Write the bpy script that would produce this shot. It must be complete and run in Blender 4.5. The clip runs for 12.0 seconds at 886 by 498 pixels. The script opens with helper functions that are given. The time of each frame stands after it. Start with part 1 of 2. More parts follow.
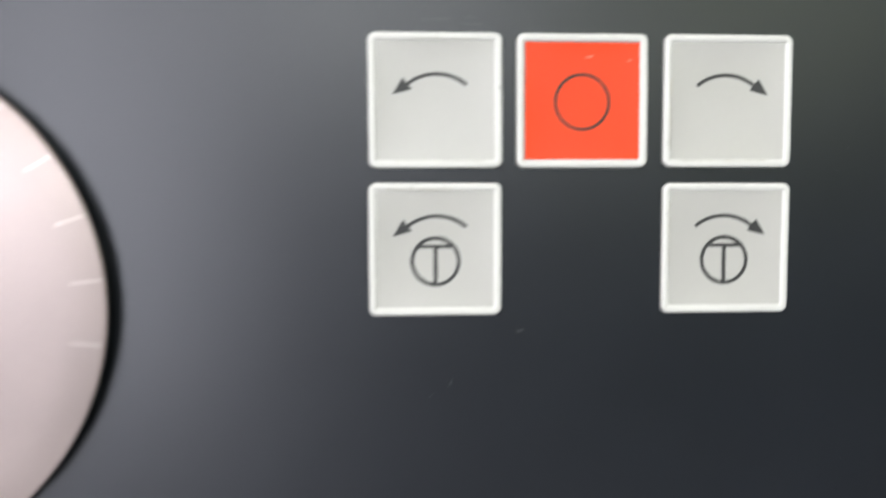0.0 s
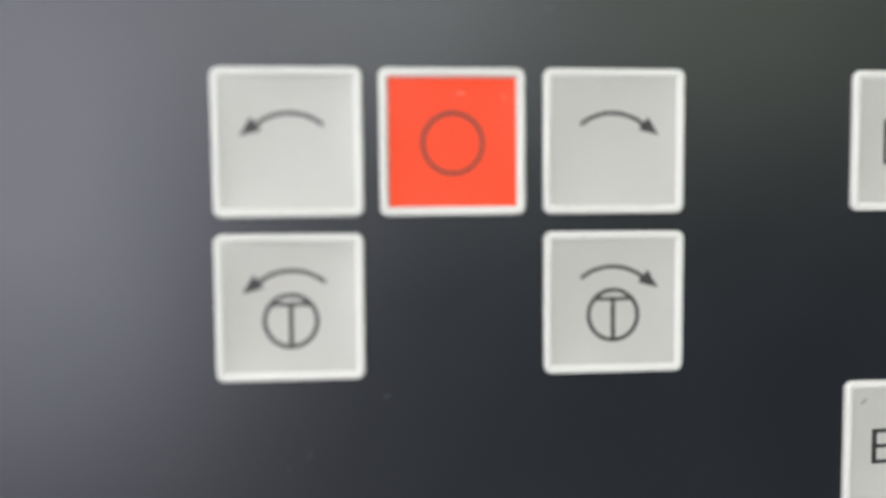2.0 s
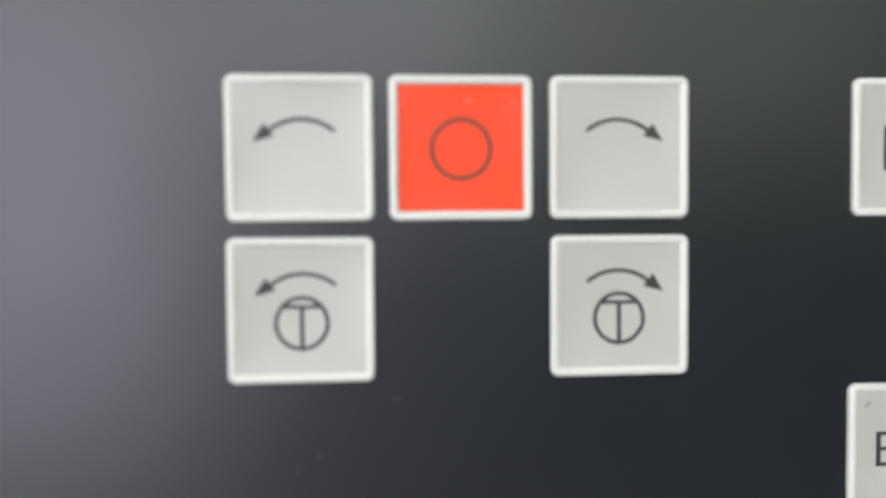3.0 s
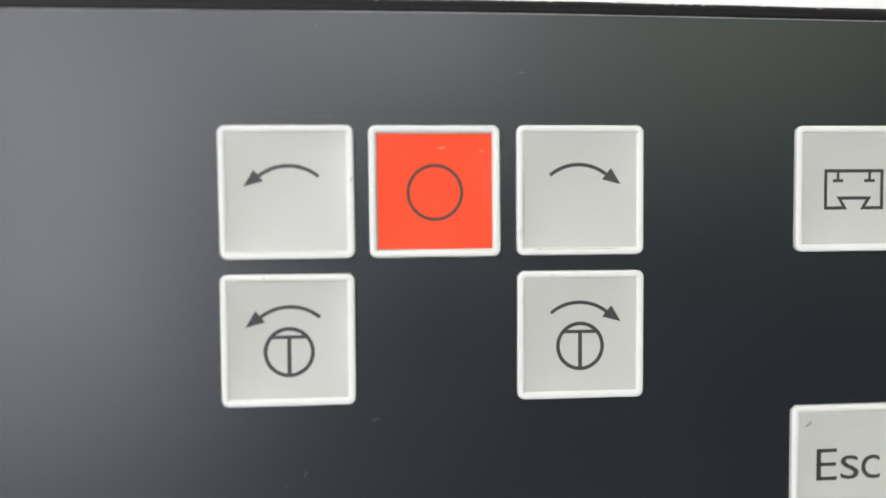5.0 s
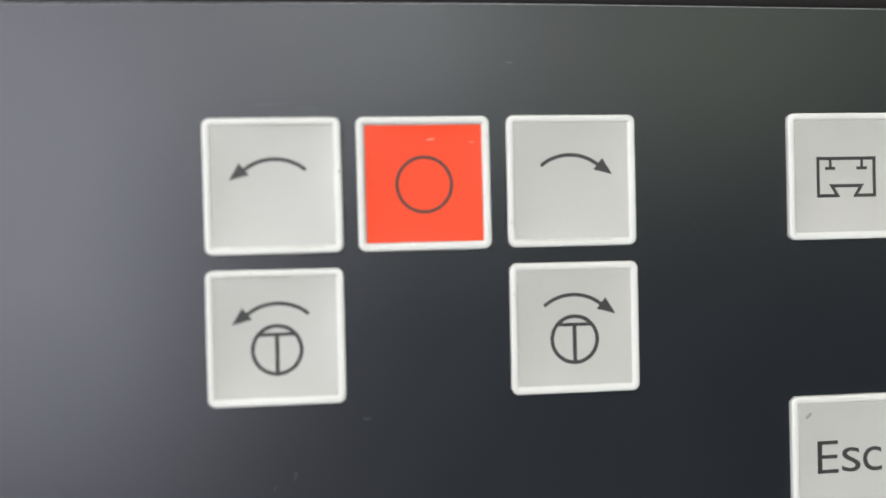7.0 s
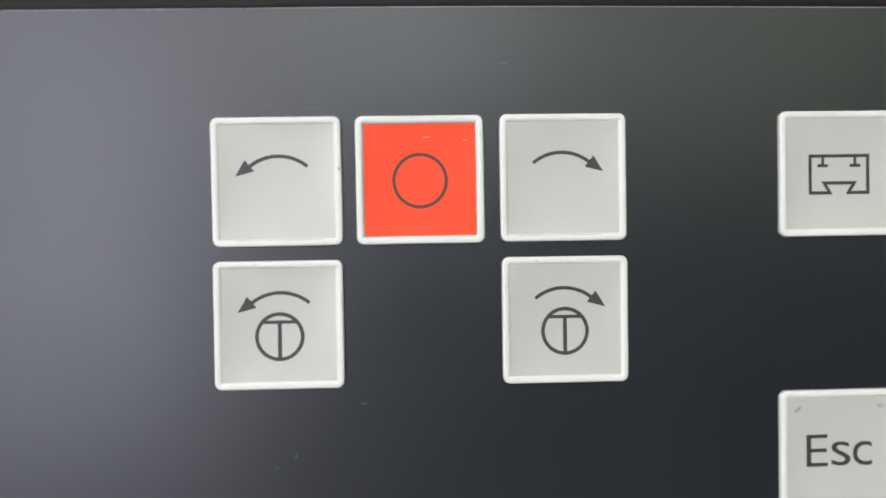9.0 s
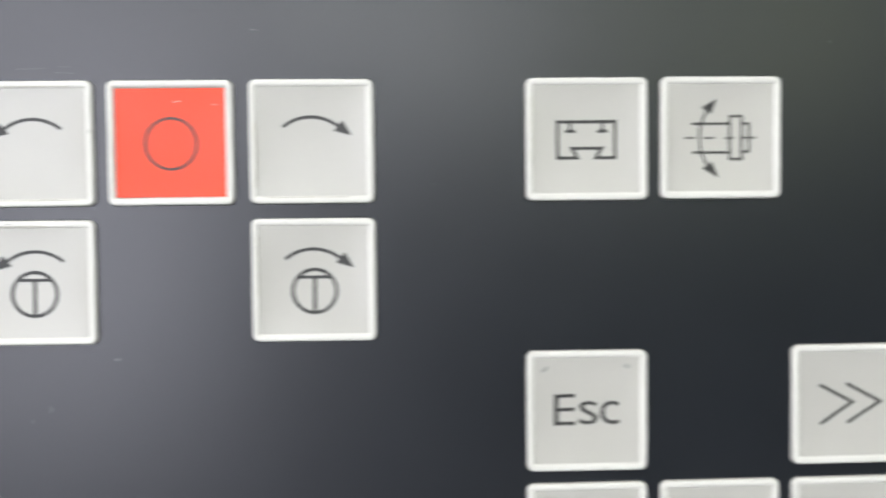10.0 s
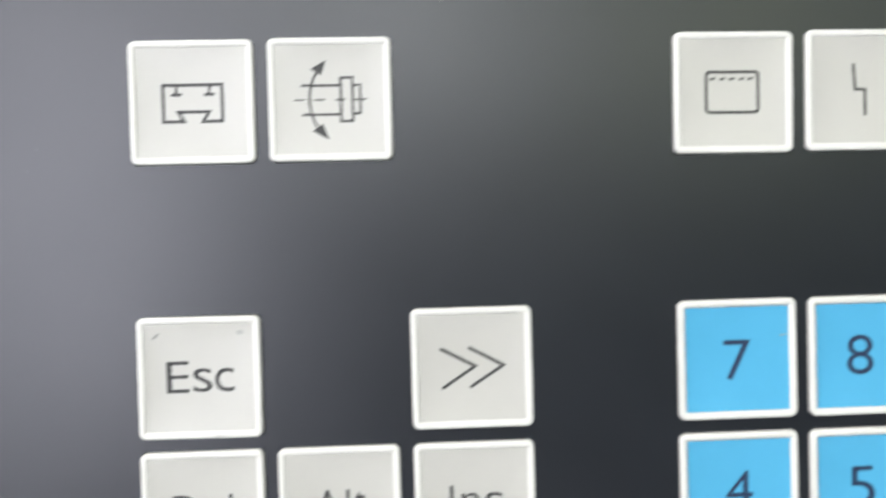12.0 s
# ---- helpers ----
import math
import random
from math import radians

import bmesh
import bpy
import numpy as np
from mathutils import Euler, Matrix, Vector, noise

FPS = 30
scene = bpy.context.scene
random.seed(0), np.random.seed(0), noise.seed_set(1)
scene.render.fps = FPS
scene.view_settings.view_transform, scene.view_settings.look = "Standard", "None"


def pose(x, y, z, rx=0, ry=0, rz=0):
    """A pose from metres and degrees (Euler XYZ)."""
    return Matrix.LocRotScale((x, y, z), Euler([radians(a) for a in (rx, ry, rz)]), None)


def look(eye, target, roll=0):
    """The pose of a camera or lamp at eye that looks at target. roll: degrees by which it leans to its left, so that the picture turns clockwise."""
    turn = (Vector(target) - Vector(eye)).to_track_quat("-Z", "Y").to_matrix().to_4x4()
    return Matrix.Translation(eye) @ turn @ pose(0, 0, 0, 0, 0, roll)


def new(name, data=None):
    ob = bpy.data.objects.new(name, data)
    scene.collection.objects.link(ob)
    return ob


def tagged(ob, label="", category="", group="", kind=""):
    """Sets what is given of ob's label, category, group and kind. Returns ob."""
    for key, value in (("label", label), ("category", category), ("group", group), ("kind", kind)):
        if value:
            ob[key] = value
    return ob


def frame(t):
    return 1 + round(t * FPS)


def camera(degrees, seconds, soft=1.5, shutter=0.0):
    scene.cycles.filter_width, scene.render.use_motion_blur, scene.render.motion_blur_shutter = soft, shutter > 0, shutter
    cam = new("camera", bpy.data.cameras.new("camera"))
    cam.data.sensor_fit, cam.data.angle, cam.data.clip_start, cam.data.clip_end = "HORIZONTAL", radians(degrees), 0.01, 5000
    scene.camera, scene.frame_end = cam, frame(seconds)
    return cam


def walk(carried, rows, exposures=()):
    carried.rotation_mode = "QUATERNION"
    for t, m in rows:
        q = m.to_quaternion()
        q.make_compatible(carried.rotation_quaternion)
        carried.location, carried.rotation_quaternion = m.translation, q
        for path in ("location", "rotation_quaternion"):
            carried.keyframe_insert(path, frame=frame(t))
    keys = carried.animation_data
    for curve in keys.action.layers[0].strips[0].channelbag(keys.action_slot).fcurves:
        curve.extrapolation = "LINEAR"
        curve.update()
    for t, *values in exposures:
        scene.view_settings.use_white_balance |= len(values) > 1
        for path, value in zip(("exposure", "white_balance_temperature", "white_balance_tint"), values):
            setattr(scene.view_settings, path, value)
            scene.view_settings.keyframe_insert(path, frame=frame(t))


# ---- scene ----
PATH = [
    (0, (-0.00402, -0.08545, -0.01403), (0.00172, 0.01422, -0.01974), -0.3),
    (0.3, (0.00410, -0.08050, -0.00890), (0.00999, 0.01919, -0.01415), -0.21),
    (0.5, (0.00905, -0.07933, -0.00614), (0.01334, 0.02037, -0.01273), -0.32),
    (1, (0.00974, -0.0767, -0.00751), (0.01636, 0.02286, -0.01422), -0.35),
    (1.5, (0.01117, -0.07655, -0.00813), (0.01833, 0.02301, -0.0142), -0.67),
    (2, (0.01168, -0.0776, -0.00832), (0.01941, 0.02196, -0.01357), -0.59),
    (2.5, (0.01043, -0.07838, -0.01007), (0.01858, 0.02122, -0.01366), -0.79),
    (3, (0.01063, -0.07887, -0.00939), (0.01828, 0.02078, -0.01265), -0.57),
    (3.5, (0.0121, -0.07775, -0.00733), (0.02039, 0.02176, -0.01271), -0.52),
    (3.7, (0.01266, -0.07810, -0.00830), (0.02034, 0.02153, -0.01214), -0.68),
    (5.3, (0.01341, -0.08697, -0.00363), (0.02131, 0.01264, -0.00757), -0.54),
    (5.5, (0.01371, -0.08644, -0.00509), (0.02178, 0.01319, -0.00809), -0.67),
    (6, (0.01426, -0.08690, -0.00478), (0.02241, 0.01269, -0.00867), -0.69),
    (6.5, (0.01512, -0.08672, -0.00586), (0.02293, 0.01292, -0.00914), -0.94),
    (6.7, (0.01265, -0.08464, -0.0071), (0.02208, 0.01491, -0.00832), -1.39),
    (8.3, (0.01993, -0.08720, -0.00788), (0.02597, 0.01262, -0.00884), -1.37),
    (8.5, (0.01914, -0.08756, -0.00770), (0.02456, 0.01228, -0.00911), -1.22),
    (8.8, (0.01920, -0.08818, -0.00768), (0.02276, 0.01174, -0.00963), -1.23),
    (9, (0.01816, -0.08885, -0.00771), (0.02234, 0.01105, -0.00948), -1.02),
    (9.3, (0.02387, -0.08931, -0.00859), (0.02929, 0.01052, -0.01073), -0.90),
    (9.5, (0.03298, -0.09000, -0.00777), (0.03726, 0.00983, -0.01160), -0.99),
    (9.8, (0.04513, -0.09217, -0.01311), (0.04862, 0.00777, -0.01387), -1.14),
    (10, (0.05322, -0.09274, -0.01261), (0.05641, 0.00717, -0.01526), -0.74),
    (10.3, (0.06568, -0.09381, -0.01434), (0.06715, 0.00615, -0.01663), -1.07),
    (10.5, (0.07185, -0.09273, -0.01383), (0.07426, 0.00713, -0.01849), -0.97),
    (10.8, (0.08151, -0.09276, -0.01753), (0.08320, 0.00716, -0.02116), -1.54),
    (11, (0.08330, -0.09381, -0.01837), (0.08593, 0.00611, -0.02142), -1.70),
    (11.3, (0.08794, -0.09546, -0.01927), (0.09168, 0.00446, -0.02059), -1.49),
    (11.5, (0.09328, -0.09559, -0.01953), (0.09608, 0.00436, -0.02133), -1.61),
    (11.8, (0.10193, -0.09370, -0.02075), (0.10518, 0.00623, -0.02272), -1.38),
    (12, (0.10789, -0.09335, -0.01909), (0.11085, 0.00658, -0.0213), -1.51),
]
cam = camera(67.15, 12.0, soft=1.7, shutter=0.65)
cam.data.dof.use_dof, cam.data.dof.focus_distance, cam.data.dof.aperture_fstop = True, 0.0903, 4.2
walk(cam, [(t, look(eye, target, roll)) for t, eye, target, roll in PATH],
     exposures=[(0.0, 0.22), (0.3, 0.03), (3.5, 0.04), (5.5, 0.09), (6.7, 0.07), (8.3, 0.0), (9.0, 0.04), (9.5, 0.17), (10.0, 0.2), (10.3, 0.2), (10.8, 0.42), (12.0, 0.42)])

# ---- sizes (the keys' top plane is y = 0, the centre of the first key is x = z = 0) ----
PITCH = 0.01905      # key spacing
PROUD = 0.0006       # keys stand this far off the panel
FACE = PROUD         # y of the panel's front
TOP = 0.0232         # upper edge of the panel's flat front
MM = 0.001
FLOOR, CEIL = -1.15, 1.75
WEST, EAST, BACK, REAR = -3.2, 3.4, -3.6, 1.4

# ---- sky, sun and lamps ----
world = bpy.data.worlds.new("world")
scene.world = world
world.use_nodes = True
sky = world.node_tree.nodes.new("ShaderNodeTexSky")
sky.sky_type, sky.sun_disc = "NISHITA", False
sky.sun_elevation, sky.sun_rotation = radians(42), radians(20)
world.node_tree.nodes["Background"].inputs["Strength"].default_value = 0.08
world.node_tree.links.new(sky.outputs["Color"], world.node_tree.nodes["Background"].inputs["Color"])

sun_data = bpy.data.lights.new("sun", "SUN")
sun_data.energy, sun_data.angle, sun_data.color = 1.0, radians(10), (1.0, 0.96, 0.9)
sun = new("sun", sun_data)
sun.matrix_world = look((2, 6, 7), (0, 0, 0))

lamp_data = bpy.data.lights.new("ceiling_lamp", "AREA")
lamp_data.shape, lamp_data.size, lamp_data.size_y = "RECTANGLE", 1.2, 0.5
lamp_data.energy, lamp_data.color = 29.5, (1.0, 0.965, 0.91)
lamp = new("ceiling_lamp", lamp_data)
lamp.matrix_world = look((-1.0, -1.3, CEIL - 0.09), (-1.0, -1.3001, 0))


# ---- materials ----
def material(name, color, rough=0.5, metal=0.0, spread=0.08, scale=60.0, grain=900.0, bump=0.0, coat=0.0, wear=0.0, ior=1.5):
    """Principled surface with colour drift at two scales, uneven gloss and fine relief."""
    m = bpy.data.materials.new(name)
    m.use_nodes = True
    n, l = m.node_tree.nodes, m.node_tree.links
    p = n["Principled BSDF"]
    geo = n.new("ShaderNodeTexCoord")
    big, small = n.new("ShaderNodeTexNoise"), n.new("ShaderNodeTexNoise")
    big.inputs["Scale"].default_value, small.inputs["Scale"].default_value = scale, grain
    big.inputs["Detail"].default_value = small.inputs["Detail"].default_value = 4
    l.new(geo.outputs["Object"], big.inputs["Vector"])
    l.new(geo.outputs["Object"], small.inputs["Vector"])
    both = n.new("ShaderNodeMath")
    both.operation = "MULTIPLY_ADD"
    both.inputs[1].default_value = 0.45
    l.new(small.outputs["Fac"], both.inputs[0])
    l.new(big.outputs["Fac"], both.inputs[2])
    ramp = n.new("ShaderNodeMapRange")
    ramp.inputs["From Min"].default_value, ramp.inputs["From Max"].default_value = 0.4, 1.05
    ramp.inputs["To Min"].default_value, ramp.inputs["To Max"].default_value = 1 - spread, 1 + spread
    l.new(both.outputs[0], ramp.inputs["Value"])
    tint = n.new("ShaderNodeVectorMath")
    tint.operation = "SCALE"
    tint.inputs[0].default_value = color
    l.new(ramp.outputs[0], tint.inputs["Scale"])
    l.new(tint.outputs[0], p.inputs["Base Color"])
    gloss = n.new("ShaderNodeMapRange")
    gloss.inputs["From Min"].default_value, gloss.inputs["From Max"].default_value = 0.3, 0.7
    gloss.inputs["To Min"].default_value, gloss.inputs["To Max"].default_value = rough - 0.04 - wear, rough + 0.04 + wear
    l.new(big.outputs["Fac"], gloss.inputs["Value"])
    l.new(gloss.outputs[0], p.inputs["Roughness"])
    p.inputs["Metallic"].default_value, p.inputs["Coat Weight"].default_value = metal, coat
    p.inputs["IOR"].default_value = ior
    if bump:
        b = n.new("ShaderNodeBump")
        b.inputs["Strength"].default_value, b.inputs["Distance"].default_value = 0.5, bump
        l.new(small.outputs["Fac"], b.inputs["Height"])
        l.new(b.outputs[0], p.inputs["Normal"])
    return m


def glowing(name, color, strength):
    m = bpy.data.materials.new(name)
    m.use_nodes = True
    n = m.node_tree.nodes
    e = n.new("ShaderNodeEmission")
    e.inputs["Color"].default_value, e.inputs["Strength"].default_value = (*color, 1), strength
    m.node_tree.links.new(e.outputs[0], n["Material Output"].inputs["Surface"])
    return m


PANEL = material("anthracite_paint", (0.0078, 0.0102, 0.0140), 0.365, spread=0.12, scale=70, grain=2600, bump=0.000012, wear=-0.03, ior=1.55)
TRIM = material("black_edge", (0.007, 0.0055, 0.0055), 0.6, spread=0.3, scale=250, grain=3000, bump=0.00005, ior=1.3)
# lightened paint colour that carries the highlight along the bevel
BEVEL_SHINE = material("pale_bevel_highlight", (0.20, 0.20, 0.21), 0.34, spread=0.6, scale=120, grain=2000, bump=0.00002, wear=0.05)
CHIP = material("bare_metal_chips", (0.5, 0.48, 0.45), 0.45, spread=0.3)
CAP = material("white_cap_plastic", (0.665, 0.665, 0.617), 0.37, spread=0.03, scale=180, grain=3000, bump=0.000006)
INLAY = material("pale_grey_inlay", (0.455, 0.452, 0.412), 0.36, spread=0.03, scale=130, grain=2500, bump=0.000008)
RED = material("red_inlay", (0.80, 0.056, 0.009), 0.4, spread=0.03, scale=130, grain=2500, bump=0.000008, ior=1.4)
BLUE = material("blue_inlay", (0.075, 0.36, 0.565), 0.36, spread=0.06, scale=110, grain=2500, bump=0.000008)
INK = material("dark_grey_ink", (0.030, 0.031, 0.029), 0.55, spread=0.15, scale=400)
INK_RED = material("brown_black_ink", (0.045, 0.022, 0.016), 0.5, spread=0.15, scale=400)
INK_BLUE = material("navy_ink", (0.012, 0.024, 0.062), 0.5, spread=0.15, scale=400)
SMUDGE = material("grey_smudge", (0.30, 0.30, 0.28), 0.6, spread=0.3, scale=900)
PINK = material("pale_scratch", (0.85, 0.32, 0.25), 0.5, spread=0.2, scale=900)
DIRT = material("olive_dirt", (0.36, 0.34, 0.25), 0.7, spread=0.4, scale=700)
DUST = material("pale_dust", (0.11, 0.11, 0.11), 0.8, spread=0.3, scale=900)
ALU = material("satin_aluminium", (0.45, 0.375, 0.352), 0.44, metal=0.5, spread=0.05, scale=90, grain=1800, bump=0.00001)
GROOVE = material("bright_groove", (0.86, 0.83, 0.8), 0.45, metal=0.3, spread=0.05)
SKIRT = material("black_skirt", (0.012, 0.009, 0.010), 0.5, spread=0.2)
HOUSING = material("white_machine_paint", (0.82, 0.82, 0.80), 0.4, spread=0.03, scale=12, grain=600, bump=0.00003)
WALLS = material("off_white_wall", (0.34, 0.34, 0.33), 0.8, spread=0.06, scale=2, grain=90, bump=0.001)
# unseen wall colour, dark to supply the dark patch reflected in the panel
DARK_REFLECTION = material("dark_reflection_wall", (0.045, 0.053, 0.056), 0.8, spread=0.1, scale=2, grain=90, bump=0.001)
FLOORING = material("grey_workshop_floor", (0.31, 0.30, 0.315), 0.34, spread=0.15, scale=3, grain=80, bump=0.001)
CEILING = material("white_ceiling", (0.7, 0.7, 0.68), 0.85, spread=0.04, scale=2, grain=60)
FRAME = material("white_window_frame", (0.75, 0.75, 0.73), 0.4, spread=0.03)
# added glow, out of view, that lightens the panel's upper sheen
TOP_GLOW = glowing("upper_sheen_glow", (0.92, 0.95, 0.97), 11.0)
DAY = glowing("bright_overcast", (0.88, 0.885, 1.0), 8.6)
# made-up green glow, unseen, to tint the panel's reflection at upper right
GREEN_GLOW = glowing("green_sheen_glow", (0.78, 0.86, 0.62), 4.7)
DIFFUSER = glowing("lamp_diffuser", (1.0, 0.985, 0.95), 3.0)


# ---- mesh helpers ----
def part(name, bm, mat, parent=None, label="", smooth=False):
    """Links a bmesh as one mesh object, under parent if there is one."""
    me = bpy.data.meshes.new(name)
    if smooth:
        for f in bm.faces:
            f.smooth = True
    bm.to_mesh(me)
    bm.free()
    me.materials.append(mat)
    ob = new(name, me)
    ob.parent = parent
    if label:
        ob["label"] = label
    return ob


def box(lo, hi, bevel=0.0, bm=None):
    bm = bm or bmesh.new()
    made = bmesh.ops.create_cube(bm, size=1)["verts"]
    for v in made:
        v.co = Vector([lo[i] + (v.co[i] + 0.5) * (hi[i] - lo[i]) for i in range(3)])
    if bevel:
        edges = {e for v in made for e in v.link_edges}
        bmesh.ops.bevel(bm, geom=list(edges), offset=bevel, segments=3, affect="EDGES", profile=0.5)
    return bm


def ring(half, radius, y, turns=6, seed=0.0, uneven=0.035):
    """Points of a slightly uneven square with rounded corners, seen from the front, in millimetres."""
    pts = []
    for k in range(4):
        cx, cz = ((1, 1), (-1, 1), (-1, -1), (1, -1))[k]
        for i in range(turns + 1):
            a = radians(90 * k + 90 * i / turns)
            pts.append((cx * (half - radius) + radius * math.cos(a), y, cz * (half - radius) + radius * math.sin(a)))
        (x0, _, z0), (nx, nz) = pts[-1], ((-1, 1), (-1, -1), (1, -1), (1, 1))[k]
        x1, z1 = ((nx * (half - radius), z0), (x0, nz * (half - radius)))[k % 2]
        pts += [(x0 + (x1 - x0) * i / 9, y, z0 + (z1 - z0) * i / 9) for i in range(1, 9)]
    out = []
    for x, y, z in pts:
        swell = 1 + uneven / half * noise.noise((x * 0.45 + seed, z * 0.45, y * 2.5))
        out.append((x * swell, y + 0.5 * uneven * noise.noise((x * 0.5, z * 0.5, seed + 9)), z * swell))
    return out


def loft(loops, close=False):
    bm = bmesh.new()
    rows = [[bm.verts.new(Vector(p) * MM) for p in loop] for loop in loops]
    n = len(rows[0])
    for a, b in zip(rows, rows[1:]):
        for i in range(n):
            bm.faces.new((a[i], a[(i + 1) % n], b[(i + 1) % n], b[i]))
    if close:
        bm.faces.new(rows[-1])
    bmesh.ops.recalc_face_normals(bm, faces=bm.faces)
    return bm


# ---- the push buttons ----
INNER = 7.5
DISH = 0.46


def dish(u, v, depth=DISH):
    """Depth of a key's hollow front at (u, v), millimetres from its centre; front of the rim is -0.6."""
    a, b = min(1, abs(u) / INNER), min(1, abs(v) / INNER)
    return -0.34 + depth * (0.62 * (1 - a * a) * (1 - b * b) + 0.38 * (1 - a ** 6) * (1 - b ** 6))


def cap_mesh(seed):
    """Square frame: a skirt, a flat rim with small rounded edges, and a slope down to the inlay."""
    rim = ((8.46, 1.0, 2.8), (8.54, 1.0, 0.1), (8.55, 1.0, -0.2), (8.52, 0.98, -0.37), (8.44, 0.93, -0.48), (8.32, 0.85, -0.54), (8.18, 0.72, -0.56),
           (7.95, 0.52, -0.55), (7.8, 0.4, -0.53), (7.7, 0.3, -0.48), (7.6, 0.2, -0.4), (7.5, 0.12, -0.31), (7.46, 0.1, -0.2), (7.45, 0.1, 0.5))
    return loft([ring(half, radius, y, seed=seed) for half, radius, y in rim])


def inlay_mesh(depth, half=INNER):
    bm = bmesh.new()
    n = 22
    grid = [[bm.verts.new(Vector((u, dish(u, v, depth), v)) * MM)
             for u in (half * (2 * i / n - 1) for i in range(n + 1))] for v in (half * (2 * j / n - 1) for j in range(n + 1))]
    for j in range(n):
        for i in range(n):
            bm.faces.new((grid[j][i], grid[j][i + 1], grid[j + 1][i + 1], grid[j + 1][i]))
    return bm


def on_face(bm, depth):
    """Lays a flat drawing (millimetres, y = lift) on the key's hollow front, a hair proud."""
    for v in bm.verts:
        v.co = Vector((v.co.x, dish(v.co.x, v.co.z, depth) - 0.025 + v.co.y, v.co.z)) * MM
    return bm


def stroke(bm, pts, width, closed=False):
    """A printed line through points, with mitred corners, cut into short pieces."""
    fine = []
    ends = list(zip(pts, pts[1:] + pts[:1] if closed else pts[1:]))
    for (a, b) in ends:
        k = max(1, int(math.dist(a, b) / 0.6))
        fine += [(a[0] + (b[0] - a[0]) * i / k, a[1] + (b[1] - a[1]) * i / k) for i in range(k)]
    if not closed:
        fine.append(pts[-1])
    n, sides = len(fine), []
    for i, p in enumerate(fine):
        before, after = fine[i - 1] if i or closed else None, fine[(i + 1) % n] if i < n - 1 or closed else None
        d0 = Vector((p[0] - before[0], p[1] - before[1])).normalized() if before else None
        d1 = Vector((after[0] - p[0], after[1] - p[1])).normalized() if after else None
        d0, d1 = d0 or d1, d1 or d0
        mid = (d0 + d1).normalized()
        grow = min(2.0, 1 / max(0.3, mid.dot(d1)))
        side = Vector((-mid.y, mid.x)) * width / 2 * grow
        sides.append((bm.verts.new((p[0] + side.x, 0, p[1] + side.y)), bm.verts.new((p[0] - side.x, 0, p[1] - side.y))))
    for i in range(n if closed else n - 1):
        a, b = sides[i], sides[(i + 1) % n]
        bm.faces.new((a[0], a[1], b[1], b[0]))
    return bm


def circle(cx, cz, r, a0=0, a1=360, n=40):
    return [(cx + r * math.cos(radians(a0 + (a1 - a0) * i / n)), cz + r * math.sin(radians(a0 + (a1 - a0) * i / n)))
            for i in range(n if a1 - a0 == 360 else n + 1)]


def head(bm, *pts):
    bm.faces.new([bm.verts.new((u, -0.004, v)) for u, v in pts])
    return bm


def turn_arrow(side, lift=0.0):
    """Curved arrow; side -1 counterclockwise, 1 clockwise."""
    bm = stroke(bmesh.new(), [(-side * u, v + lift) for u, v in circle(0.15, -2.6, 6.0, 50, 130, 20)], 0.48)
    return head(bm, *[(-side * u, v + lift) for u, v in ((-5.5, 0.78), (-4.2, 2.95), (-3.0, 1.45))])


def ring_symbol(cz, r, width):
    return stroke(bmesh.new(), circle(0, cz, r), width, True)


def tee_symbol():
    bm = stroke(bmesh.new(), [(-2.3, 0.36), (2.3, 0.36)], 0.46)
    return stroke(bm, [(0, 0.2), (0, -4.55)], 0.54)


def clamp_outline():
    return stroke(bmesh.new(), [(-1.25, -2.6), (-4.05, -2.6), (-4.05, 2.45), (4.05, 2.45), (4.05, -2.6), (1.35, -2.6), (2.2, -1.26), (-2.05, -1.26)], 0.46, True)


def clamp_jaws():
    bm = bmesh.new()
    for x in (-2.25, 2.3):
        stroke(bm, [(x, 2.3), (x, 1.3)], 0.4)
        stroke(bm, [(x - 0.75, 1.12), (x + 0.75, 1.12)], 0.42)
    return bm


def spindle_lines():
    bm = bmesh.new()
    stroke(bm, [(-4.05, 2.0), (1.4, 2.0)], 0.36)
    stroke(bm, [(-3.95, -2.05), (1.4, -2.05)], 0.36)
    for a, b in ((-5.05, -3.6), (-2.25, -0.75), (0.7, 2.05), (3.1, 5.1)):
        stroke(bm, [(a, 0), (b, 0)], 0.24)
    stroke(bm, [(1.45, 3.05), (3.1, 3.05), (3.1, -3.0), (1.45, -3.0)], 0.36, True)
    return stroke(bm, [(3.2, 2.0), (4.15, 2.0), (4.15, -1.95), (3.2, -1.95)], 0.34)


def spindle_arrow():
    bm = stroke(bmesh.new(), circle(4.6, 0, 7.5, 150, 210, 18), 0.34)
    head(bm, (-0.5, 5.5), (-2.65, 4.3), (-1.25, 3.35))
    return head(bm, (-0.2, -5.65), (-2.55, -4.3), (-1.15, -3.3))


def window_outline():
    pts = []
    for cx, cz, a in ((3.2, 2.45, 0), (-3.25, 2.45, 90), (-3.25, -2.25, 180), (3.2, -2.25, 270)):
        pts += [(cx + 0.5 * math.cos(radians(a + i * 22.5)), cz + 0.5 * math.sin(radians(a + i * 22.5))) for i in range(5)]
    return stroke(bmesh.new(), pts, 0.42, True)


def window_dashes():
    bm = bmesh.new()
    for x in (-2.85, -1.4, -0.05, 1.35, 2.6):
        stroke(bm, [(x - 0.38, 1.9), (x + 0.38, 2.08)], 0.34)
    return bm


def fault_sign():
    return stroke(bmesh.new(), [(-1.4, 3.8), (-1.12, 0.18), (0.32, 0.12), (0.3, -3.6)], 0.42)


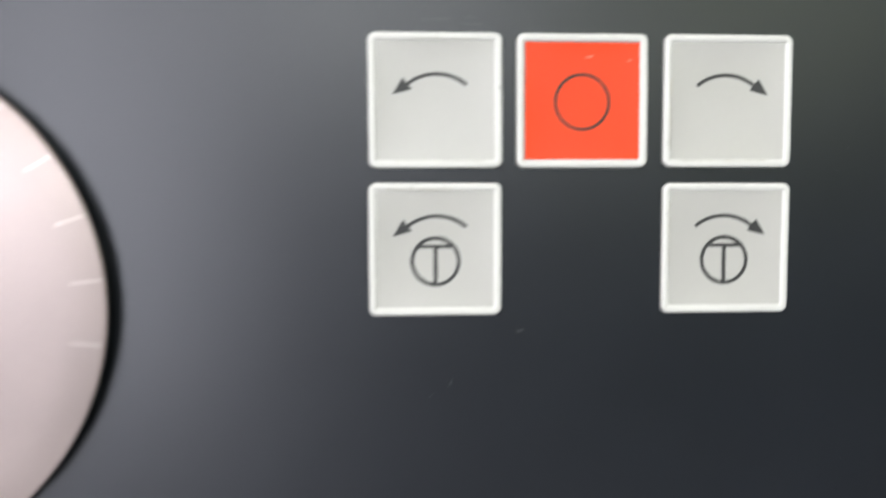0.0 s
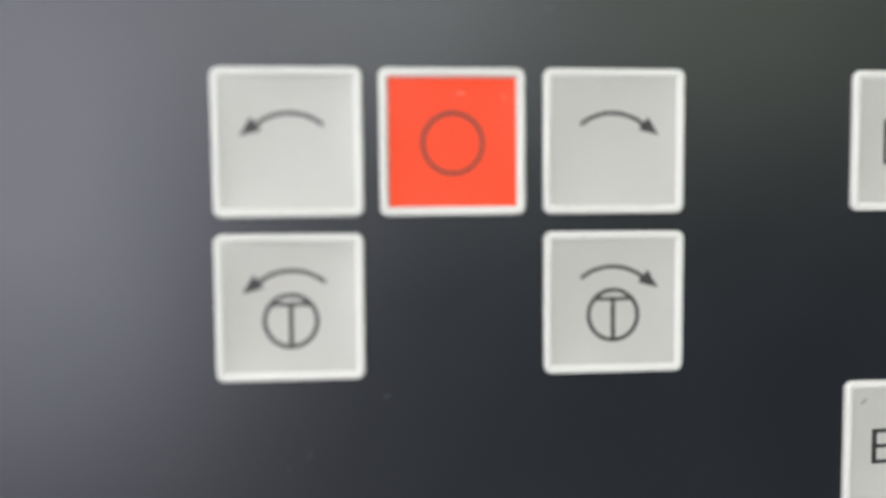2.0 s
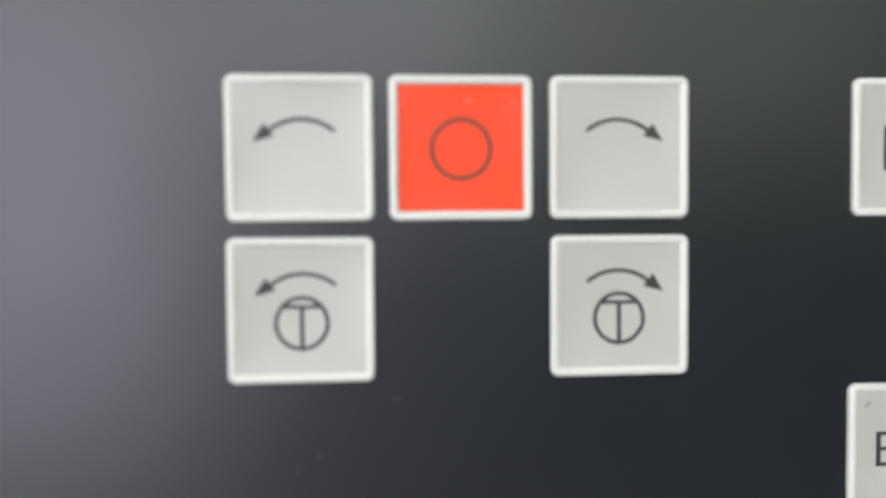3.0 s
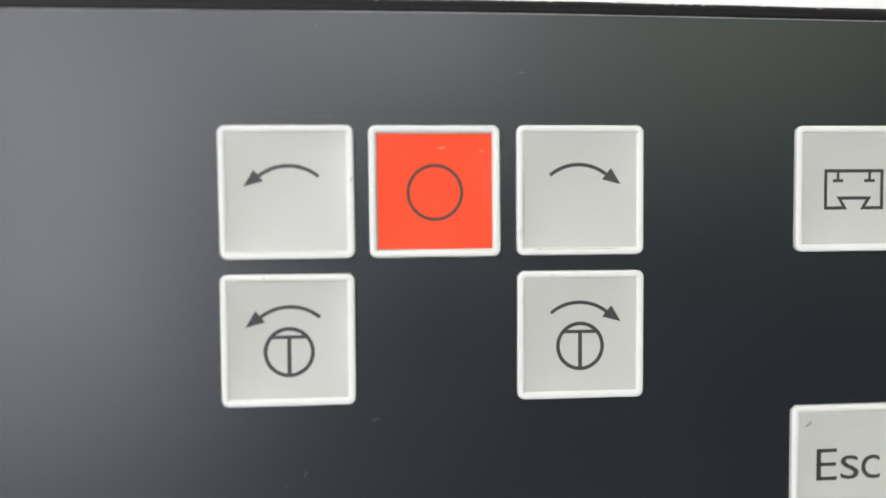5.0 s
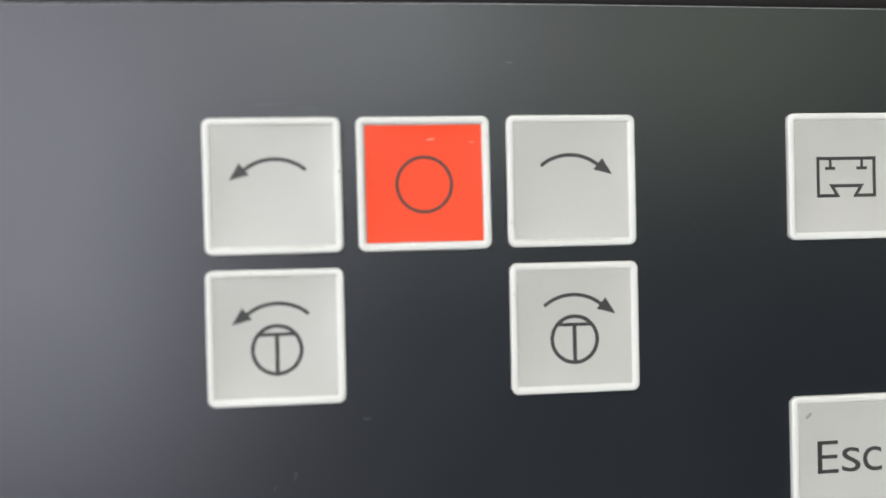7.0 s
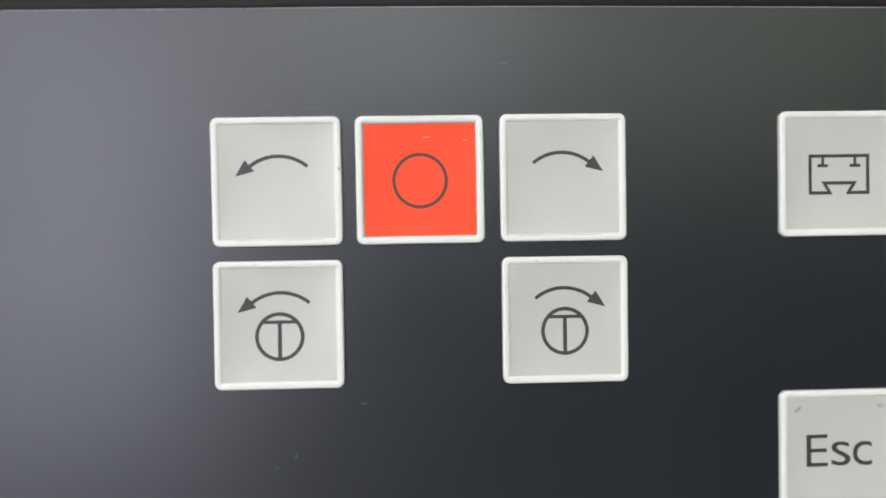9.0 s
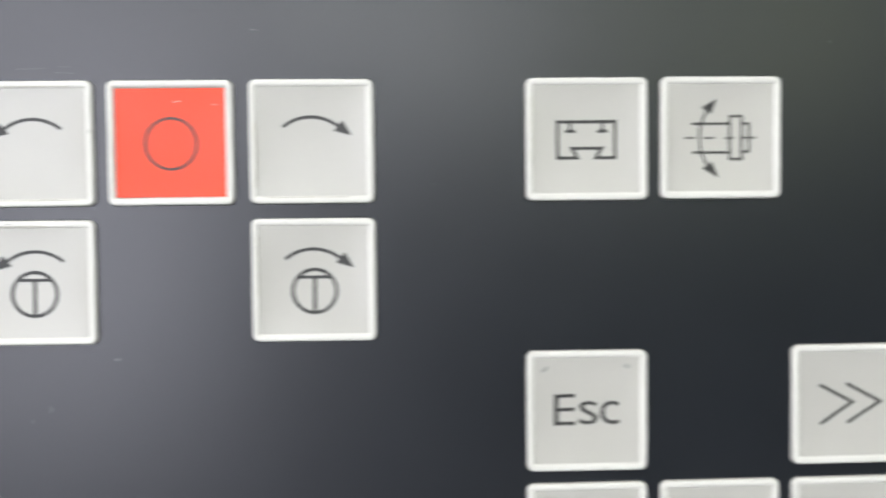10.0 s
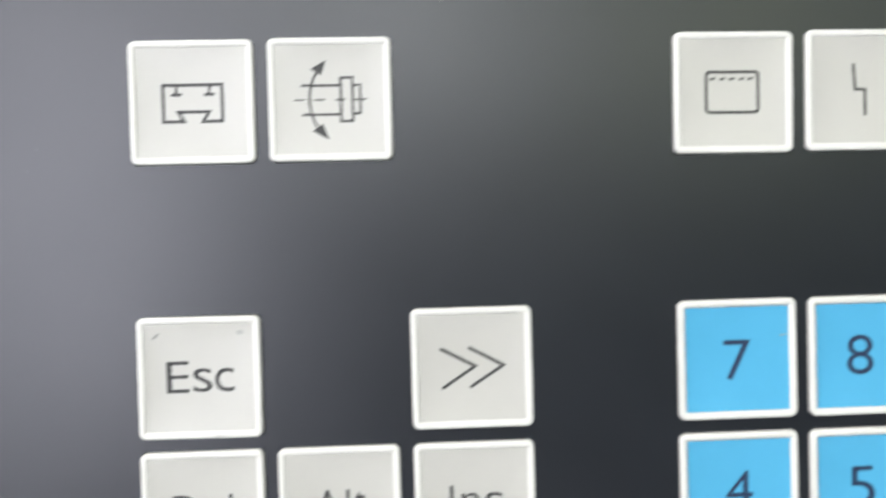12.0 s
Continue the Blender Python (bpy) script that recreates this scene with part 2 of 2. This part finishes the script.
def chevron(shift, tilt):
    return stroke(bmesh.new(), [(-4.45 + shift, 2.75 + tilt), (0.45 + shift, 0.12 + tilt / 2), (-4.3 + shift, -2.95 + tilt)], 0.46)


def letters(*glyphs):
    """Writing in the built-in font; each glyph with its left, right, lower and upper edge in millimetres."""
    bm = bmesh.new()
    for text, x0, x1, z0, z1 in glyphs:
        curve = bpy.data.curves.new("letters", "FONT")
        curve.body, curve.size, curve.resolution_u, curve.offset = text, 1.0, 6, -0.005
        ob = bpy.data.objects.new("letters", curve)
        scene.collection.objects.link(ob)
        me = bpy.data.meshes.new_from_object(ob)
        bpy.data.objects.remove(ob)
        bpy.data.curves.remove(curve)
        xs, ys = [v.co.x for v in me.vertices], [v.co.y for v in me.vertices]
        for v in me.vertices:
            v.co = Vector((x0 + (x1 - x0) * (v.co.x - min(xs)) / (max(xs) - min(xs)), 0, z0 + (z1 - z0) * (v.co.y - min(ys)) / (max(ys) - min(ys))))
        bm.from_mesh(me)
        bpy.data.meshes.remove(me)
    return bm


def blot(bm, cx, cz, rx, rz, rng, tilt=0.0):
    pts = []
    for i in range(14):
        a, r = 2 * math.pi * i / 14, 0.7 + 0.5 * rng.random()
        u, v = rx * r * math.cos(a), rz * r * math.sin(a)
        pts.append((cx + u * math.cos(tilt) - v * math.sin(tilt), 0, cz + u * math.sin(tilt) + v * math.cos(tilt)))
    bm.faces.new([bm.verts.new(p) for p in pts])
    return bm


cap_shared = []
key_places = []


def push_button(col, row, label, inlay, depth, prints, du=0.0, dv=0.0, roll=0.0, lean=0.0, nod=0.0):
    """One key: its white cap, the inlay and what is printed on it."""
    thing = new("push_button")
    thing.matrix_world = pose(col * PITCH + du * MM, FACE, -row * PITCH + dv * MM, nod, roll, lean)
    key_places.append((round(col * PITCH + du * MM, 6), round(-row * PITCH + dv * MM, 6)))
    if len(cap_shared) < 4:
        cap = part("cap", cap_mesh(7.3 * len(cap_shared)), CAP, thing, smooth=True)
        cap_shared.append(cap.data)
    else:
        cap = new("cap", cap_shared[(3 * col + row) % 4])
        cap.parent = thing
    part("inlay", inlay_mesh(depth, 7.45 if inlay is not INLAY else 7.62), inlay, thing, smooth=True)
    for name, bm, ink in prints:
        part(name, on_face(bm, depth), ink, thing)
    return tagged(thing, label, "push button", "keys of the control panel")


rng = random.Random(4)
push_button(0, 0, "white square push button with a dark counterclockwise arrow", INLAY, DISH, [("arrow", turn_arrow(-1), INK)], 0.08, 0.0, -0.15)
push_button(1, 0, "white framed push button with bright red inlay and circle", RED, 0.22,
            [("ring", ring_symbol(-0.12, 3.5, 0.4), INK_RED), ("scratch", stroke(bmesh.new(), [(0.45, 5.55), (1.4, 5.72)], 0.13), PINK),
             ("scratch", stroke(bmesh.new(), [(5.8, 5.2), (6.4, 5.18)], 0.09), PINK)], -0.04, 0.0, -0.05)
push_button(2, 0, "white square push button with a dark clockwise arrow", INLAY, DISH, [("arrow", turn_arrow(1), INK)], 0.15, 0.05, 0.1)
push_button(0, 1, "white push button with counterclockwise arrow above circled T", INLAY, DISH,
            [("arrow", turn_arrow(-1, 0.88), INK), ("ring", ring_symbol(-1.58, 3.02, 0.5), INK), ("tee", tee_symbol(), INK)], -0.03, 0.06, 0.2)
push_button(2, 1, "white push button with clockwise arrow above a circled T", INLAY, DISH,
            [("arrow", turn_arrow(1, 0.88), INK), ("ring", ring_symbol(-1.58, 3.02, 0.5), INK), ("tee", tee_symbol(), INK)], 0.17, -0.06, 0.25)
push_button(4, 0, "white push button printed with a clamping vice profile", INLAY, DISH,
            [("outline", clamp_outline(), INK), ("jaws", clamp_jaws(), INK)], 0.31, 0.04, 0.0)
push_button(5, 0, "white push button printed with a swivelling spindle symbol", INLAY, DISH,
            [("spindle", spindle_lines(), INK), ("arrow", spindle_arrow(), INK)], 0.27, 0.08, 0.2)
push_button(8, 0, "white push button printed with a rounded window frame", INLAY, DISH,
            [("outline", window_outline(), INK), ("dashes", window_dashes(), INK)], -0.05, -0.1, 0.5)
push_button(9, 0, "white push button printed with a small lightning bolt", INLAY, DISH, [("bolt", fault_sign(), INK)], -0.15, -0.1, 0.5)
esc_marks = blot(blot(bmesh.new(), -5.95, 5.95, 0.62, 0.27, rng, 0.7), 5.75, 6.2, 0.5, 0.34, rng, -0.4)
push_button(4, 2, "white push button lettered Esc with two worn smudges", INLAY, DISH,
            [("lettering", letters(("E", -4.7, -1.6, -2.15, 2.3), ("s", -1.1, 1.6, -2.1, 1.25), ("c", 1.95, 4.65, -2.1, 1.25)), INK), ("smudge", esc_marks, SMUDGE)], 0.1, -0.1, 0.25)
push_button(6, 2, "white push button printed with a thin double chevron", INLAY, DISH,
            [("chevron", chevron(0, 0), INK), ("chevron", chevron(4.0, 0.08), INK)], 0.05, 0.1, -0.1)
WORDS = (("Del", (("D", -4.4, -1.1, -2.05, 2.3), ("e", -0.5, 2.4, -2.15, 1.15), ("l", 3.4, 3.9, -2.05, 2.3))),
         ("Alt", (("A", -3.7, 0.0, -2.05, 2.3), ("l", 0.75, 1.25, -2.05, 2.3), ("t", 1.9, 3.5, -2.15, 2.1))),
         ("Ins", (("I", -3.6, -3.1, -2.05, 2.3), ("n", -2.0, 0.6, -2.05, 1.15), ("s", 1.4, 4.0, -2.15, 1.15))))
for col, (text, glyphs) in zip((4, 5, 6), WORDS):
    push_button(col, 3, "white square push button lettered " + text, INLAY, DISH, [("lettering", letters(*glyphs), INK)], 0.05, 0.05, -0.15)
for col, row, text in ((8, 2, "7"), (9, 2, "8"), (8, 3, "4"), (9, 3, "5")):
    mid = -0.95 if col == 9 else 0.05
    low = -3.05 if text == "7" else -2.85
    prints = [("numeral", letters((text, mid - 1.95, mid + 1.95, low, low + 5.75)), INK_BLUE)]
    if text == "7":
        prints.append(("scratch", stroke(bmesh.new(), [(6.2, 3.2), (7.2, 3.35), (7.55, 3.2)], 0.14), SMUDGE))
    push_button(col, row, "white framed sky blue push button numbered " + text, BLUE, 0.35, prints, -0.15 if col == 9 else -0.06, 0.1, -0.2)

# grime on some of the white rims
for col, row, u, v, a, b in ((0, 0, 8.2, 1.6, 0.1, 0.28), (0, 0, 8.15, 4.9, 0.07, 0.1), (2, 1, -8.05, 4.5, 0.07, 0.16), (2, 1, -3.9, 8.0, 0.2, 0.06), (2, 0, -8.1, -5.4, 0.06, 0.2),
                             (6, 2, 8.1, 1.3, 0.07, 0.2), (0, 1, -3.0, 8.05, 0.25, 0.06), (1, 0, 8.15, 6.0, 0.06, 0.12), (4, 2, 2.5, -8.1, 0.3, 0.06)):
    holder = next(o for o in scene.objects if o.name.startswith("push_button") and (o.location - Vector((col * PITCH, FACE, -row * PITCH))).length < 0.001)
    bm = blot(bmesh.new(), u, v, a, b, rng)
    for vert in bm.verts:
        vert.co = Vector((vert.co.x, -0.612, vert.co.z)) * MM
    part("grime", bm, SMUDGE, holder)

# olive dirt in the groove between rim and inlay
for col, row, a, b, width in ((2, 0, (-7.72, 2.6), (-7.74, -6.3), 0.09), (2, 0, (-6.2, -7.73), (5.1, -7.72), 0.07), (0, 0, (-3.2, 7.74), (5.6, 7.72), 0.05), (0, 0, (-5.5, -7.72), (6.2, -7.74), 0.06),
                              (0, 1, (-6.4, 7.72), (2.2, 7.74), 0.08), (2, 1, (-7.73, 5.9), (-7.72, -2.4), 0.06), (1, 0, (-7.72, -6.0), (-7.73, 4.2), 0.05), (4, 0, (-7.72, -4.0), (-7.73, 5.8), 0.05)):
    holder = next(o for o in scene.objects if o.name.startswith("push_button") and (o.location - Vector((col * PITCH, FACE, -row * PITCH))).length < 0.001)
    steps = [(a[0] + (b[0] - a[0]) * i / 9 + 0.02 * rng.random(), a[1] + (b[1] - a[1]) * i / 9 + 0.02 * rng.random()) for i in range(10)]
    bm = stroke(bmesh.new(), steps, width)
    for vert in bm.verts:
        vert.co = Vector((vert.co.x, -0.52, vert.co.z)) * MM
    part("grime", bm, DIRT, holder)

# ---- the control panel ----
LEFT, RIGHT, LOW = -0.125, 0.30, -0.135
panel = tagged(new("control_panel"), "dark anthracite machine control panel with a worn black edge", "control panel")
panel.matrix_world = pose(0, FACE, 0)


def crown(x):
    """How far the slightly bowed upper edge of the sheet drops at x."""
    q = 0.8 * ((x - 0.026) / 0.059) ** 2
    return 0.0007 * q / (1 + q)


def plate_with_openings():
    """Front plate with a square opening round every key."""
    gap, cells = 0.00863, key_places
    xs = sorted({LEFT, RIGHT} | {round(LEFT + 0.01 * i, 6) for i in range(1, 42)} | {round(x + s * gap, 6) for x, _ in cells for s in (-1, 1)})
    zs = sorted({LOW, round(TOP - 0.00025, 6)} | {round(z + s * gap, 6) for _, z in cells for s in (-1, 1)})
    bm = bmesh.new()
    verts = {}

    def at(x, z, y):
        if (x, z, y) not in verts:
            verts[x, z, y] = bm.verts.new((x, y, z - crown(x) if z > 0.02 else z))
        return verts[x, z, y]

    solid = {}
    for i in range(len(xs) - 1):
        for j in range(len(zs) - 1):
            mx, mz = (xs[i] + xs[i + 1]) / 2, (zs[j] + zs[j + 1]) / 2
            solid[i, j] = not any(abs(mx - x) < gap and abs(mz - z) < gap for x, z in cells)
    for (i, j), full in solid.items():
        if not full:
            continue
        a, b, c, d = xs[i], xs[i + 1], zs[j], zs[j + 1]
        bm.faces.new((at(a, c, 0), at(b, c, 0), at(b, d, 0), at(a, d, 0)))
        for di, dj, p, q in ((-1, 0, (a, d), (a, c)), (1, 0, (b, c), (b, d)), (0, -1, (a, c), (b, c)), (0, 1, (b, d), (a, d))):
            if not solid.get((i + di, j + dj), False):
                bm.faces.new((at(*p, 0), at(*p, 0.003), at(*q, 0.003), at(*q, 0)))
    for x, z in cells:      # small gussets fill the corners of the openings
        for sx in (-1, 1):
            for sz in (-1, 1):
                a, b = x + sx * gap, z + sz * gap
                bm.faces.new([bm.verts.new(p) for p in ((a, 0.00001, b), (a - sx * 0.00070, 0.00001, b), (a, 0.00001, b - sz * 0.00070))])
    bmesh.ops.recalc_face_normals(bm, faces=bm.faces)
    return bm


part("front_plate", plate_with_openings(), PANEL, panel)
part("backing", box((LEFT + 0.001, 0.0034, LOW + 0.001), (RIGHT - 0.001, 0.006, TOP - 0.001)), PANEL, panel)


def edge_strip():
    """Rounded black lip along the plate's upper edge, slightly uneven."""
    bm = bmesh.new()
    n, rows = 160, []
    for i in range(n + 1):
        x = LEFT + (RIGHT - LEFT) * i / n
        w = 0.00008 * noise.noise((x * 90, 0, 0)) - crown(x)
        rows.append([bm.verts.new((x, y, z + w)) for y, z in
                     ((0.0003, TOP - 0.0001), (0.0001, TOP + 0.0003), (0.0002, TOP + 0.0008), (0.0006, TOP + 0.0014), (0.0012, TOP + 0.0019), (0.002, TOP + 0.0021), (0.004, TOP + 0.0021), (0.004, TOP - 0.0001))])
    for a, b in zip(rows, rows[1:]):
        for k in range(7):
            bm.faces.new((a[k], b[k], b[k + 1], a[k + 1]))
    bmesh.ops.recalc_face_normals(bm, faces=bm.faces)
    return bm


# bevel of the sheet; its pale colour stands in for an edge highlight
bm = bmesh.new()
rows = [[bm.verts.new((x, y, z - crown(x))) for y, z in ((0, TOP - 0.00025), (0.0001, TOP - 0.00012), (0.00028, TOP))]
        for x in (LEFT + (RIGHT - LEFT) * i / 85 for i in range(86))]
for a, b in zip(rows, rows[1:]):
    for k in range(2):
        bm.faces.new((a[k], b[k], b[k + 1], a[k + 1]))
part("bevel", bm, BEVEL_SHINE, panel, "bevel of the sheet with its highlight painted pale", smooth=True)
part("edge_strip", edge_strip(), TRIM, panel, "worn black upper edge", smooth=True)


def chip(x, reach, z):
    """An uneven flake lying on the slope of the black lip."""
    bm = bmesh.new()
    for a in (2 * math.pi * i / 9 for i in range(9)):
        up = z + 0.2 * reach * math.sin(a) * (0.7 + 0.5 * rng.random())
        bm.verts.new((x + 0.55 * reach * math.cos(a) * (0.6 + 0.6 * rng.random()), 0.0006 + 1.2 * (up - 0.0014) - 0.00005, TOP + up - crown(x)))
    bm.faces.new(bm.verts)
    return bm


for x, size in [(0.0118, 0.8), (0.0345, 0.5)] + [(0.046 + 0.026 * rng.random(), 0.15 + 0.35 * rng.random()) for _ in range(18)]:
    part("paint_chip", chip(x, size * MM, 0.0016 + 0.0002 * rng.random()), CHIP, panel, "pale chip in the black edge")


def dust():
    bm = bmesh.new()
    spots = [(10.9, -29.8, 0.13), (11.3, -29.6, 0.07), (49.4, 5.8, 0.06), (54.9, -6.0, 0.08), (53.5, -9.0, 0.06), (4.2, 21.2, 0.1), (1.8, -36.6, 0.11), (1.6, -36.2, 0.06), (111.3, 13.5, 0.13)]
    spots += [(-60 + 250 * rng.random(), -55 + 76 * rng.random(), 0.015 + 0.022 * rng.random()) for _ in range(110)]
    for x, z, r in spots:
        turn = rng.random() * 6
        pts = [(x + r * (1.4 * math.cos(a) * math.cos(turn) - 0.6 * math.sin(a) * math.sin(turn)), -0.012,
                z + r * (1.4 * math.cos(a) * math.sin(turn) + 0.6 * math.sin(a) * math.cos(turn))) for a in (i * math.pi / 3 for i in range(6))]
        bm.faces.new([bm.verts.new(Vector(p) * MM) for p in pts])
    for line, width in ((((10.45, -29.6), (10.8, -29.9), (11.2, -29.7), (11.45, -29.9)), 0.09), (((1.95, -36.1), (1.85, -36.7), (1.55, -37.1)), 0.08),
                        (((-0.95, -38.3), (-0.5, -38.0)), 0.06), (((30.0, 15.5), (30.9, 15.4)), 0.07), (((-1.8, 10.2), (2.2, 10.32)), 0.035),
                        (((3.5, 9.75), (6.1, 9.62)), 0.04), (((4.0, 10.5), (5.6, 10.48)), 0.03)):
        trace = stroke(bmesh.new(), list(line), width)
        flat = {v: bm.verts.new(Vector((v.co.x, -0.012, v.co.z)) * MM) for v in trace.verts}
        for f in trace.faces:
            bm.faces.new([flat[v] for v in f.verts])
        trace.free()
    return bm


part("dust", dust(), DUST, panel, "fine pale dust, fibres and scratches")["kind"] = "stuff"

# ---- the hand dial ----
DIAL_R = 33.25
dial = tagged(new("hand_dial"), "round satin aluminium dial with engraved tick marks", "dial")
dial.matrix_world = pose(-0.0738, FACE, -0.0255)


def lathe(profile, n=96):
    return loft([[(r * math.cos(2 * math.pi * i / n), y, r * math.sin(2 * math.pi * i / n)) for i in range(n)] for r, y in profile], True)


part("disc", lathe([(DIAL_R - 3.0, -1.9), (DIAL_R - 0.3, -2.0), (DIAL_R, -2.15), (DIAL_R - 0.05, -2.3), (DIAL_R - 0.4, -2.42), (28, -3.15), (22, -4.15), (15.5, -5.25),
                    (13.8, -6.2), (12.6, -8), (11.8, -9), (3, -9.2), (0.6, -9.2)], 128), ALU, dial, smooth=True)
part("skirt", lathe([(32.3, 0.02), (32.3, -1.0), (32.2, -1.95), (20, -2.0)], 128), SKIRT, dial, "black skirt under the disc", smooth=True)
for k in range(15):
    a = radians(-8.6 + 14.2 * k)
    bm = bmesh.new()
    across = Vector((-math.sin(a), 0, math.cos(a)))
    pts = [(DIAL_R - 0.4, -2.42), (DIAL_R - 2.0, -2.66), (DIAL_R - 3.8, -2.93)]
    rows = [[bm.verts.new((Vector((r * math.cos(a), y - 0.02, r * math.sin(a))) + across * s * 0.06) * MM) for s in (-1, 1)] for r, y in pts]
    for p, q in zip(rows, rows[1:]):
        bm.faces.new((p[0], p[1], q[1], q[0]))
    part("tick", bm, GROOVE, dial)

# ---- the machine behind the panel ----
housing = tagged(new("machine_housing"), "white painted sheet metal machine housing carrying the control panel", "machine")
housing.matrix_world = pose(0.1, 0.0072, FLOOR)


def housing_shell():
    """Front skin with a sloped hood above the panel, closed at the sides."""
    prof = [(0, 0), (0, TOP + 0.004 - FLOOR), (0.12, TOP + 0.10 - FLOOR), (0.16, TOP + 0.5 - FLOOR), (0.75, TOP + 0.5 - FLOOR), (0.75, 0)]
    bm = bmesh.new()
    a, b = [[bm.verts.new((x, y, z)) for y, z in prof] for x in (-0.75, 0.75)]
    n = len(prof)
    for i in range(n):
        bm.faces.new((a[i], a[(i + 1) % n], b[(i + 1) % n], b[i]))
    bm.faces.new(a)
    bm.faces.new(b)
    bmesh.ops.recalc_face_normals(bm, faces=bm.faces)
    return bm


part("shell", housing_shell(), HOUSING, housing)

# ---- the room ----
T = 0.15


def structure(name, bm, mat, label=""):
    return tagged(part(name, bm, mat), label, kind="structure")


structure("floor", box((WEST - T, BACK - T, FLOOR - T), (EAST + T, REAR + T, FLOOR)), FLOORING, "light grey concrete workshop floor")
structure("ceiling", box((WEST - T, BACK - T, CEIL), (EAST + T, REAR + T, CEIL + T)), CEILING, "white painted ceiling")
structure("wall_west", box((WEST - T, BACK, FLOOR), (WEST, REAR, CEIL)), WALLS, "off-white plastered wall")
structure("wall_east", box((EAST, BACK, FLOOR), (EAST + T, REAR, CEIL)), WALLS, "off-white plastered wall")
structure("wall_north", box((WEST, REAR, FLOOR), (EAST, REAR + T, CEIL)), WALLS, "off-white plastered wall")

WIN = ((-2.8, -1.14, -1.12, 1.68), (-0.9, 0.85, 0.8, 1.6), (1.05, 3.0, 0.7, 1.6))   # x0, x1, z0, z1 of the openings


def wall_with_windows():
    xs = sorted({WEST, EAST} | {v for w in WIN for v in w[:2]})
    zs = sorted({FLOOR, CEIL} | {v for w in WIN for v in w[2:]})
    bm = bmesh.new()
    for a, b in zip(xs, xs[1:]):
        for c, d in zip(zs, zs[1:]):
            if not any(w[0] < (a + b) / 2 < w[1] and w[2] < (c + d) / 2 < w[3] for w in WIN):
                box((a, BACK - T, c), (b, BACK, d), bm=bm)
    bmesh.ops.remove_doubles(bm, verts=bm.verts, dist=1e-5)
    return bm


# wall added out of view; it darkens what the panel mirrors
structure("wall_south", wall_with_windows(), DARK_REFLECTION, "unseen wall with three windows, dark for the panel's reflection")
# the second and third windows are added, unseen, to shape the panel's sheen
for i, (x0, x1, z0, z1) in enumerate(WIN):
    holder = tagged(new("window_%d" % (i + 1)), "white framed window, out of view, placed for the panel's sheen", kind="structure")
    holder.matrix_world = pose((x0 + x1) / 2, BACK - 0.06, z0)
    w, h = (x1 - x0) / 2, z1 - z0
    for lo, hi in (((-w, -0.03, 0), (-w + 0.05, 0.03, h)), ((w - 0.05, -0.03, 0), (w, 0.03, h)), ((-w + 0.05, -0.03, 0), (w - 0.05, 0.03, 0.05)),
                   ((-w + 0.05, -0.03, h - 0.05), (w - 0.05, 0.03, h))):
        part("window_frame", box(lo, hi, 0.004), FRAME, holder)
    glow = bmesh.new()
    glow.faces.new([glow.verts.new((x, BACK - 0.4, z)) for x, z in ((x0 - 0.3, z0 - 0.2), (x1 + 0.3, z0 - 0.2), (x1 + 0.3, z1 + 0.2), (x0 - 0.3, z1 + 0.2))])
    structure("backdrop_%d" % (i + 1), glow, (DAY, TOP_GLOW, GREEN_GLOW)[i], "glowing sheet behind a window opening, placed for the panel's sheen")

fixture = tagged(new("ceiling_light"), "white ceiling light with a flat diffuser", "ceiling light")
fixture.matrix_world = pose(-1.0, -1.3, CEIL)
part("frame", box((-0.64, -0.29, -0.06), (0.64, 0.29, 0), 0.004), FRAME, fixture)
part("diffuser", box((-0.6, -0.25, -0.07), (0.6, 0.25, -0.0605)), DIFFUSER, fixture)
